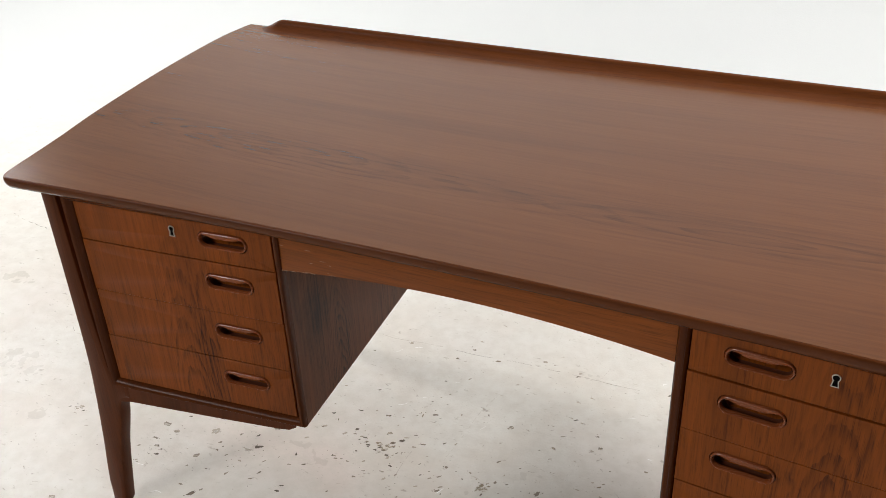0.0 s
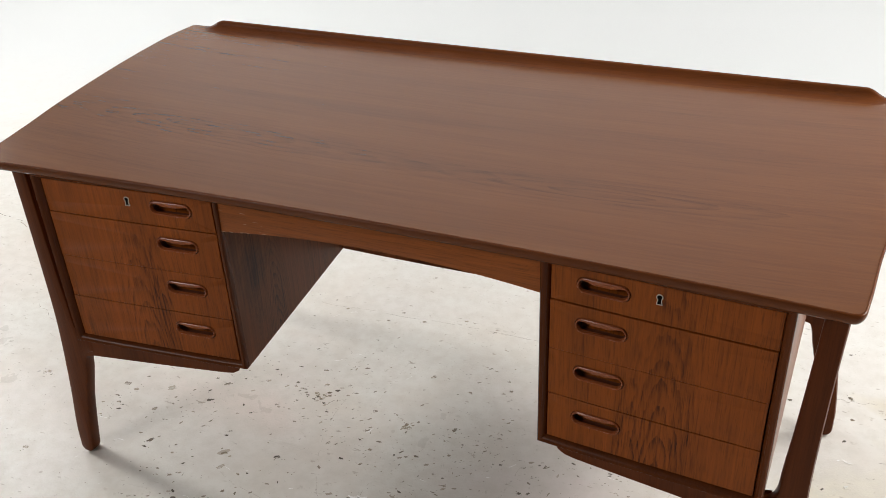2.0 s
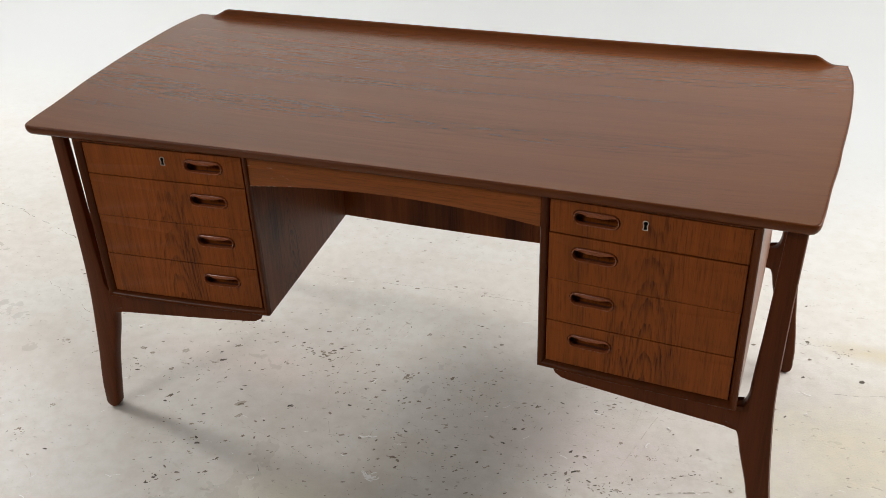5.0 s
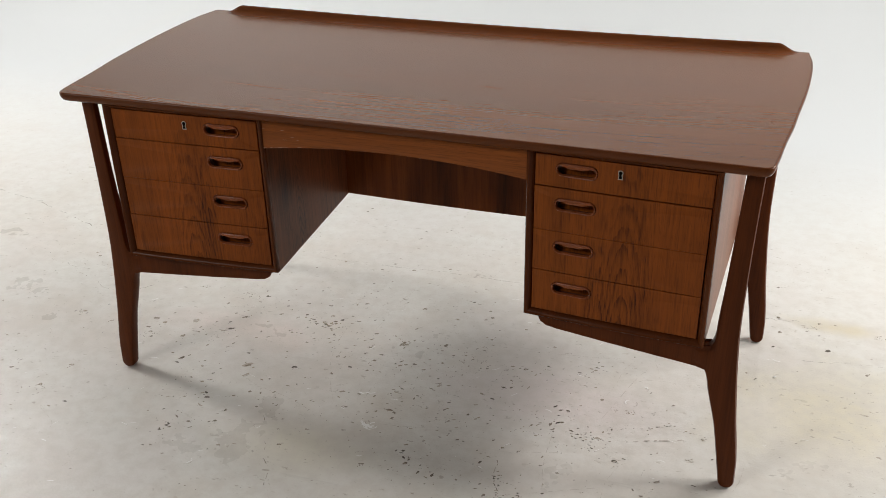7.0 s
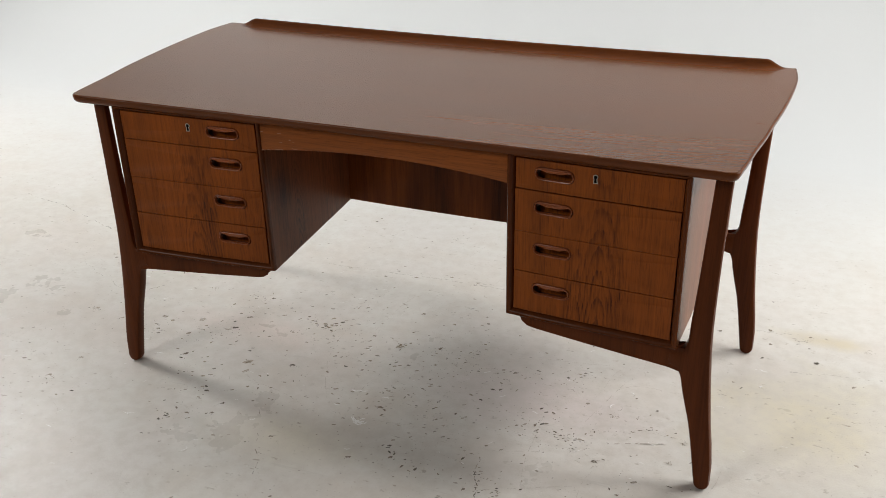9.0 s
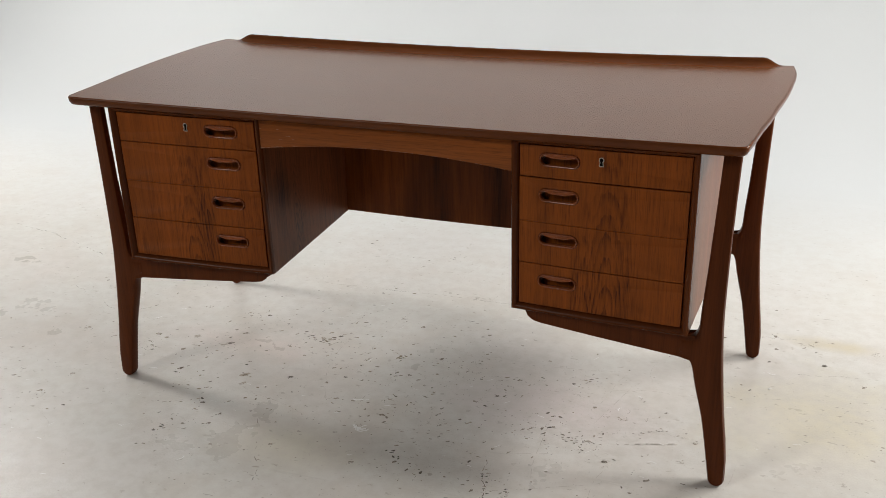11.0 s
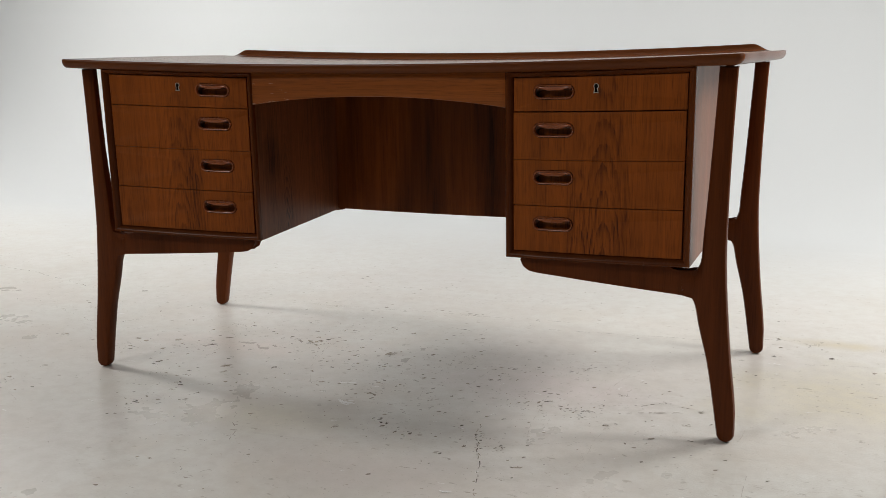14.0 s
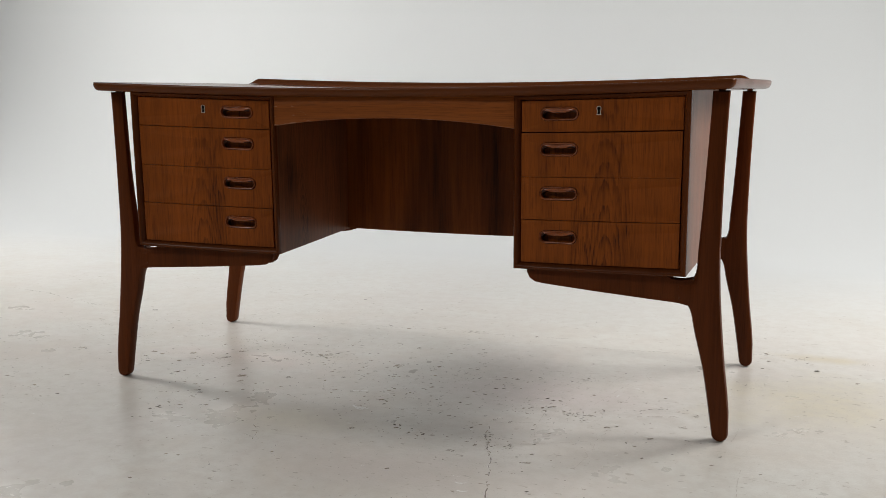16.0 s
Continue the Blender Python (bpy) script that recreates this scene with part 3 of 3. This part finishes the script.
def build_leg(side, y, foot, head):
    """foot and head: how far the leg's ends stand outside the front leg's."""
    front = y - 0.0125

    def set_out(bm):
        for v in bm.verts:
            # the arm thins towards its head
            thin = 0.34 * min(1.0, max(0.0, (v.co.z - 0.37) / 0.15))
            v.co.y = front + (v.co.y - front) * (1 - thin)
            v.co.x = side * (v.co.x + foot + (head - foot) * v.co.z / 0.72)
        return bm
    leg = part("leg", set_out(prism(POST, y - 0.0125, y + 0.0175, 0.0075)), LEG_WOOD, desk, "tapered forked teak leg rising past the drawers")
    bm = prism(RUNNER[::-1], y - 0.0115, y + 0.0170, 0.0060)
    for v in bm.verts:
        v.co.y += 0.085 * (0.660 - v.co.x)
        v.co.x = 0.656 - (0.656 - v.co.x) * (1.05 if side < 0 else 1.02)
    part("runner", set_out(bm), LEG_WOOD, leg, "tapered teak runner under the drawer case")
    bm = bmesh.new()
    bmesh.ops.create_cone(bm, cap_ends=True, segments=16, radius1=0.007, radius2=0.007, depth=0.012, matrix=Matrix.Translation((side * (0.711 + head), y, 0.7200)))
    part("spacer", bm, LEG_WOOD, leg, "short peg under the desktop")


build_desktop()
build_back_rail()
for side in (-1, 1):
    build_case(side)
    for index in range(4):
        build_drawer(side, index)
    build_leg(side, 0.0, 0.0, 0.0)
    build_leg(side, 0.602, 0.053 if side < 0 else 0.031, 0.045 if side < 0 else 0.034)
build_apron()
build_back_panel()


# ---- floor wear ----
def chip_material():
    n = Nodes("chip_concrete_and_shade")
    rnd = n.add("ShaderNodeNewGeometry").outputs["Random Per Island"]
    place = n.add("ShaderNodeTexCoord").outputs["Object"]
    base = n.ramp(rnd, (0.0, (0.040, 0.034, 0.028)), (0.3, (0.11, 0.090, 0.072)), (0.65, (0.25, 0.21, 0.17)), (1.0, (0.48, 0.43, 0.37)))
    n.link(n.mix(n.math("MULTIPLY", n.noise(place, 140, 3, 0.6), 0.4), base, (0.25, 0.21, 0.16)), n.bsdf.inputs["Base Color"])
    n.bsdf.inputs["Roughness"].default_value = 0.85
    return n.mat


def bed_material():
    n = Nodes("bare_concrete_beds")
    rnd = n.add("ShaderNodeNewGeometry").outputs["Random Per Island"]
    place = n.add("ShaderNodeTexCoord").outputs["Object"]
    base = n.ramp(rnd, (0.0, (0.16, 0.125, 0.09)), (0.4, (0.34, 0.28, 0.20)), (1.0, (0.58, 0.54, 0.48)))
    n.link(n.mix(n.math("MULTIPLY", n.ramp(n.noise(place, 260, 3, 0.7), (0.4, 0.0), (0.7, 1.0)), 0.6), base, (0.10, 0.08, 0.06)), n.bsdf.inputs["Base Color"])
    n.bsdf.inputs["Roughness"].default_value = 0.8
    n.bump(n.noise(place, 400, 3, 0.6), 0.5, 0.001)
    return n.mat


# chips that stand out: x, y, length in mm
LEFT_MARKS = ((-1.229, 1.203, 23), (-1.195, 1.191, 19), (-1.117, 1.224, 23), (-1.110, 1.146, 19), (-1.003, 1.219, 22), (-0.995, 1.284, 29), (-1.052, 1.053, 24), (-0.981, 1.035, 10),
              (-0.873, 1.076, 30), (-0.856, 1.035, 26), (-0.754, 1.103, 18), (-0.888, 1.210, 11), (-0.951, 0.908, 10), (-0.898, 0.922, 16), (-0.840, 0.947, 11), (-0.811, 0.974, 11),
              (-0.889, 0.824, 14), (-0.923, 0.722, 8), (-0.940, 0.717, 9), (-0.880, 0.705, 9), (-0.647, 0.814, 13), (-0.693, 0.774, 7), (-0.642, 0.751, 8), (-0.735, 0.550, 11),
              (-0.708, 0.552, 11), (-0.539, 0.628, 10), (-1.341, 1.154, 15), (-1.304, 0.937, 18), (-1.567, 1.004, 10), (-1.540, 1.018, 11), (-1.489, 0.948, 9), (-1.303, 0.808, 7))
CENTRE_MARKS = ((-0.596, 1.044, 20), (-0.563, 0.988, 14), (-0.523, 0.938, 12), (-0.866, 1.670, 14), (-0.796, 1.412, 16), (-0.856, 1.326, 16), (-0.908, 1.330, 13), (-0.716, 1.701, 14),
                (-0.740, 1.655, 14), (-0.648, 1.681, 17), (-0.459, 1.696, 14), (-0.716, 1.511, 6), (-0.702, 1.528, 6), (-0.655, 1.275, 8), (-0.422, 1.316, 21), (-0.490, 1.200, 12),
                (-0.404, 1.235, 12), (-0.538, 1.476, 19), (-0.345, 1.487, 13), (-0.428, 1.493, 10), (-0.227, 1.181, 12), (-0.574, 1.194, 12), (-0.458, 1.010, 19), (-0.345, 1.033, 6),
                (-0.342, 0.926, 9), (-0.432, 0.853, 6), (-0.167, 0.958, 10), (-0.130, 0.956, 12), (-0.285, 0.822, 13), (-0.382, 0.810, 6), (-0.445, 0.808, 15), (-0.320, 0.781, 6))
RIGHT_MARKS = ((0.010, 1.205, 14), (0.078, 0.989, 18), (-0.040, 1.326, 13), (-0.028, 1.322, 10), (-0.048, 1.290, 7), (-0.072, 1.049, 7), (-0.067, 1.028, 7), (-0.134, 1.243, 6),
               (-0.074, 1.113, 8), (0.174, 0.949, 15), (0.169, 0.923, 6), (0.276, 0.956, 6), (0.049, 0.852, 6), (-0.032, 0.912, 10), (0.213, 1.143, 10), (0.224, 1.138, 8),
               (0.230, 1.159, 8), (0.265, 1.676, 16), (0.389, 1.900, 11), (0.394, 1.728, 14), (0.499, 1.725, 12), (0.540, 1.731, 9), (0.499, 1.662, 8), (0.468, 1.676, 9),
               (0.612, 1.506, 20), (0.676, 1.563, 9), (0.637, 2.206, 7), (0.400, 1.650, 15), (0.520, 1.592, 18), (-0.316, 1.380, 11), (-0.331, 1.387, 9))
# where the paint is gone down to brown, and pale rings of lifted paint
BARE_MARKS = ((-1.447, 1.171, 30), (-0.633, 1.979, 20), (-0.762, 1.323, 48), (-0.527, 1.291, 37), (0.467, 1.694, 18), (0.489, 1.699, 20), (-1.323, 0.836, 26), (-1.447, 0.917, 15), (0.085, 1.171, 20),
              (0.646, 1.699, 21), (0.251, 1.123, 19), (0.230, 1.043, 18), (-1.193, 1.401, 21), (0.135, 1.187, 12))
LIFTED_MARKS = ((-0.461, 0.839, 19), (-0.190, 0.883, 19), (-0.461, 1.045, 20), (-0.727, 0.859, 16), (-0.817, 0.700, 26), (0.078, 1.211, 27), (0.099, 1.278, 20), (0.399, 1.426, 11), (-0.563, 0.988, 14))
# drifts of small chips: x, y, reach in mm
DRIFTS = ((-0.934, 0.785, 41), (-0.882, 0.873, 56), (-0.692, 1.422, 81), (-0.783, 1.319, 64), (-0.485, 1.196, 103), (-0.365, 1.212, 87), (-0.487, 1.030, 84), (-0.313, 1.008, 67),
          (-0.150, 0.836, 62), (-0.043, 1.039, 59), (0.046, 1.061, 39), (-0.093, 1.091, 54), (-0.961, 1.357, 49), (-1.028, 1.406, 34), (-1.026, 1.178, 63), (-1.213, 1.124, 40),
          (-0.329, 1.284, 59), (-0.332, 0.851, 51), (-0.981, 0.980, 59), (-0.206, 1.244, 58), (-0.034, 1.323, 43), (-0.675, 1.245, 92), (-0.696, 0.977, 71), (-0.196, 1.040, 67))
# most chips lie along one slant, as the trowel left them
SLANT = 0.52


def build_chips():
    rng = random.Random(5)
    dark, beds = bmesh.new(), bmesh.new()

    def flake(mesh, x, y, length, slim, turn, z):
        """A flat flake with a ragged outline."""
        count = 8 if length < 0.007 else 17
        ca, sa = math.cos(turn), math.sin(turn)
        bite, lobe = rng.uniform(0, 50), rng.uniform(1.2, 2.4)
        verts = []
        for k in range(count):
            a = 2 * math.pi * k / count
            r = length / 2 * (0.86 + 0.62 * noise.noise((lobe * math.cos(a), lobe * math.sin(a), bite)) + 0.26 * noise.noise((5 * math.cos(a), 5 * math.sin(a), bite)))
            p, q = r * math.cos(a), r * slim * math.sin(a)
            verts.append(mesh.verts.new((x + p * ca - q * sa, y + p * sa + q * ca, z)))
        mesh.faces.new(verts)

    def chip(x, y, length, slim, turn, bed=0.5):
        z = 0.0004 + rng.random() * 0.0003
        flake(dark, x, y, length, slim, turn, z)
        if length > 0.008 and rng.random() < bed:
            # the bed sits off centre: the dark rim left paints the pit's edge shadow
            flake(beds, x + 0.05 * length, y - 0.14 * length * slim, length * rng.uniform(0.62, 0.85), slim * rng.uniform(0.6, 0.8), turn, z + 0.0005)

    for x, y, size in LEFT_MARKS + CENTRE_MARKS + RIGHT_MARKS:
        way = SLANT + rng.gauss(0, 0.35)
        chip(x, y, size * 0.00088, rng.uniform(0.42, 0.72), way, 0.75)
        for _ in range(rng.choice((0, 1, 2, 2))):
            chip(x + rng.gauss(0, size * 0.0006), y + rng.gauss(0, size * 0.0005), size * 0.001 * rng.uniform(0.14, 0.34), rng.uniform(0.35, 0.7), way + rng.gauss(0, 0.4))
    for x, y, size in BARE_MARKS:
        way = SLANT + rng.gauss(0, 0.2)
        for _ in range(5 + size // 4):
            px, py, long = x + rng.gauss(0, size * 0.00030), y + rng.gauss(0, size * 0.00022), size * 0.001 * rng.uniform(0.10, 0.30)
            flake(beds, px, py, long, rng.uniform(0.35, 0.6), way + rng.gauss(0, 0.3), 0.0005 + rng.random() * 0.0004)
        for _ in range(2 + size // 9):
            chip(x + rng.gauss(0, size * 0.0004), y + rng.gauss(0, size * 0.0003), size * 0.001 * rng.uniform(0.14, 0.3), rng.uniform(0.35, 0.6), way + rng.gauss(0, 0.4), 0.0)
    for x, y, reach in DRIFTS:
        for _ in range(12 + reach // 3):
            along, aside = rng.gauss(0, reach * 0.00075), rng.gauss(0, reach * 0.0007)
            size = 0.0030 + 0.0110 * rng.random() ** 3.0
            chip(x + along * math.cos(SLANT) - aside * math.sin(SLANT), y + along * math.sin(SLANT) + aside * math.cos(SLANT), size, rng.uniform(0.25, 0.6), SLANT + rng.gauss(0, 0.55), 0.3)
    # loose ones all over, thinning out towards the sides
    for _ in range(620):
        x, y = rng.gauss(-0.42, 0.55), rng.gauss(1.12, 0.33)
        if rng.random() < 0.30:
            x, y = rng.uniform(-2.2, 1.6), rng.uniform(-0.1, 2.1)
        chip(x, y, 0.0028 + 0.0105 * rng.random() ** 3.0, rng.uniform(0.3, 0.65), SLANT + rng.gauss(0, 0.6), 0.3)
    # rows of dots along two old scores
    for x0, y0, x1, y1, count in ((0.094, 1.110, 0.184, 1.156, 13), (-0.040, 1.046, 0.060, 1.056, 16), (-0.170, 0.900, -0.121, 0.764, 22), (-0.110, 0.84, -0.060, 0.76, 12)):
        for k in range(count):
            u = rng.random()
            chip(x0 + (x1 - x0) * u + rng.gauss(0, 0.004), y0 + (y1 - y0) * u + rng.gauss(0, 0.004), rng.uniform(0.003, 0.008), rng.uniform(0.3, 0.6), SLANT + rng.gauss(0, 0.4), 0.0)
    # hairline cracks
    for x0, y0, x1, y1, w in ((-0.98, 1.675, -0.16, 1.712, 0.0006), (0.429, 1.523, 0.676, 1.563, 0.0005), (0.347, 1.710, 0.451, 1.723, 0.0009), (-0.171, 0.912, -0.121, 0.764, 0.0013), (-0.121, 0.764, -0.063, 0.553, 0.0013), (-2.313, 1.809, -2.075, 1.762, 0.0014), (-2.075, 1.762, -1.783, 1.648, 0.0016),
                              (-0.734, 0.898, -0.606, 0.673, 0.0010), (-0.30, 1.62, 0.20, 1.655, 0.0006), (-1.381, 1.327, -1.345, 1.365, 0.0018), (-1.72, 1.42, -1.46, 1.30, 0.0008)):
        steps, last = 26, None
        for k in range(steps + 1):
            u = k / steps
            wob = 0.010 * noise.noise((x0 * 9 + u * 7, y0 * 7, 0.3)) + 0.002 * noise.noise((u * 40, y0 * 7, 0.8))
            x, y = x0 + (x1 - x0) * u, y0 + (y1 - y0) * u
            nx, ny = -(y1 - y0), x1 - x0
            ln = math.hypot(nx, ny)
            nx, ny = nx / ln, ny / ln
            half = w * rng.uniform(0.25, 0.9)
            pair = [dark.verts.new((x + nx * (wob + h), y + ny * (wob + h), 0.0005)) for h in (-half, half)]
            if last and rng.random() < 0.6:
                dark.faces.new((last[0], last[1], pair[1], pair[0]))
            last = pair
    loose = [v for v in dark.verts if not v.link_faces]
    bmesh.ops.delete(dark, geom=loose, context="VERTS")
    tagged(new("chip_beds", finish("chip_beds", beds, bed_material())), "brownish bare concrete inside the larger paint chips", "floor wear", kind="stuff")
    ob = new("floor_chips", finish("floor_chips", dark, chip_material()))
    return tagged(ob, "scattered dark chips with painted edge shade, and hairline cracks in the white floor paint", "floor wear", kind="stuff")


build_chips()


def build_scrapes():
    """Pale scrapes and thin arcs scratched into the paint."""
    rng = random.Random(11)
    bm, level = bmesh.new(), 0.0015

    def streak(points, width, gap=0.0):
        line, last, lift = smoothed(points, 8), None, level + 0.0005 * rng.random()
        for k, (x, y) in enumerate(line):
            (ax, ay), (bx, by) = line[max(k - 1, 0)], line[min(k + 1, len(line) - 1)]
            ln = math.hypot(bx - ax, by - ay) or 1.0
            taper = math.sin(math.pi * (k + 0.4) / len(line)) ** 0.5
            half = width / 2 * taper * rng.uniform(0.5, 1.2)
            pair = [bm.verts.new((x - (by - ay) / ln * h, y + (bx - ax) / ln * h, lift)) for h in (-half, half)]
            if last and rng.random() >= gap:
                bm.faces.new((last[0], last[1], pair[1], pair[0]))
            last = pair

    # a torn curl of paint before the desk
    for k in range(9):
        a0, grow = rng.uniform(2.5, 4.6), rng.uniform(0.35, 1.05)
        points = []
        for a in np.linspace(a0, a0 + rng.uniform(0.5, 1.3), 5):
            p, q = 0.024 * grow * math.cos(a) + rng.gauss(0, 0.0012), 0.034 * grow * math.sin(a) + rng.gauss(0, 0.0018)
            points.append((-0.482 + 0.93 * p - 0.37 * q, 0.960 + 0.37 * p + 0.93 * q))
        streak(points, rng.uniform(0.0022, 0.0062))
    for x, y in ((-0.546, 1.054), (-0.528, 1.060), (-0.13, 0.60), (-0.115, 0.565)):
        streak([(x - 0.010, y), (x, y - 0.003), (x + 0.012, y + 0.003)], 0.004)
    # rims of lifted paint
    for x, y, size in LIFTED_MARKS:
        turn = rng.uniform(0, 6)
        arc = [(x + size * 0.0005 * math.cos(a) + rng.gauss(0, 0.0010), y + size * 0.0004 * math.sin(a) + rng.gauss(0, 0.0010)) for a in np.linspace(turn, turn + rng.uniform(1.2, 2.6), 6)]
        streak(arc, 0.0028)
    for _ in range(70):
        x, y, way, size = rng.gauss(-0.4, 0.7), rng.gauss(1.05, 0.4), rng.uniform(-0.4, 1.2), rng.uniform(0.006, 0.025)
        dx, dy = math.cos(way) * size / 2, math.sin(way) * size / 2
        streak([(x - dx, y - dy), (x + rng.gauss(0, 0.002), y + rng.gauss(0, 0.002)), (x + dx, y + dy)], rng.uniform(0.0010, 0.0028))
    loose = [v for v in bm.verts if not v.link_faces]
    bmesh.ops.delete(bm, geom=loose, context="VERTS")
    tagged(new("paint_scrapes", finish("paint_scrapes", bm, plain("bare_white_primer", (0.84, 0.83, 0.81), 0.7))), "pale scrapes torn in the white floor paint", "floor wear", kind="stuff")

    bm, level = bmesh.new(), 0.0009
    arc = [(-0.60, 1.00), (-0.66, 1.11), (-0.695, 1.22), (-0.700, 1.33), (-0.670, 1.40), (-0.610, 1.43), (-0.53, 1.43)]
    streak(arc, 0.0012, 0.6)
    for x, y, size in LIFTED_MARKS:
        turn = rng.uniform(0, 6)
        streak([(x + size * 0.00055 * math.cos(a) + rng.gauss(0, 0.0010), y + size * 0.00045 * math.sin(a) + rng.gauss(0, 0.0010)) for a in np.linspace(turn, turn + 2.2, 7)], 0.0018, 0.25)
    for k in range(5):
        a0, grow = rng.uniform(2.5, 4.8), rng.uniform(0.3, 1.1)
        streak([(-0.482 + 0.022 * grow * math.cos(a) - 0.013 * grow * math.sin(a), 0.960 + 0.009 * grow * math.cos(a) + 0.032 * grow * math.sin(a)) for a in np.linspace(a0, a0 + 0.8, 5)], 0.0024)
    streak([(0.098, 1.065), (0.140, 1.083), (0.180, 1.096), (0.212, 1.108)], 0.0035, 0.25)
    for _ in range(60):
        x, y, way, size = rng.gauss(-0.4, 0.8), rng.gauss(1.1, 0.5), rng.choice((0.1, 0.5, 1.5, 2.7)) + rng.gauss(0, 0.2), rng.uniform(0.04, 0.28)
        dx, dy = math.cos(way) * size / 2, math.sin(way) * size / 2
        streak([(x - dx, y - dy), (x - dx * 0.3 + rng.gauss(0, 0.006), y - dy * 0.3 + rng.gauss(0, 0.006)), (x + dx * 0.4 + rng.gauss(0, 0.006), y + dy * 0.4 + rng.gauss(0, 0.006)), (x + dx, y + dy)],
               rng.uniform(0.0005, 0.0011), 0.45)
    loose = [v for v in bm.verts if not v.link_faces]
    bmesh.ops.delete(bm, geom=loose, context="VERTS")
    tagged(new("floor_scratches", finish("floor_scratches", bm, plain("scratched_paint", (0.46, 0.41, 0.36), 0.6))), "thin greyish scratches in the white floor paint", "floor wear", kind="stuff")


build_scrapes()
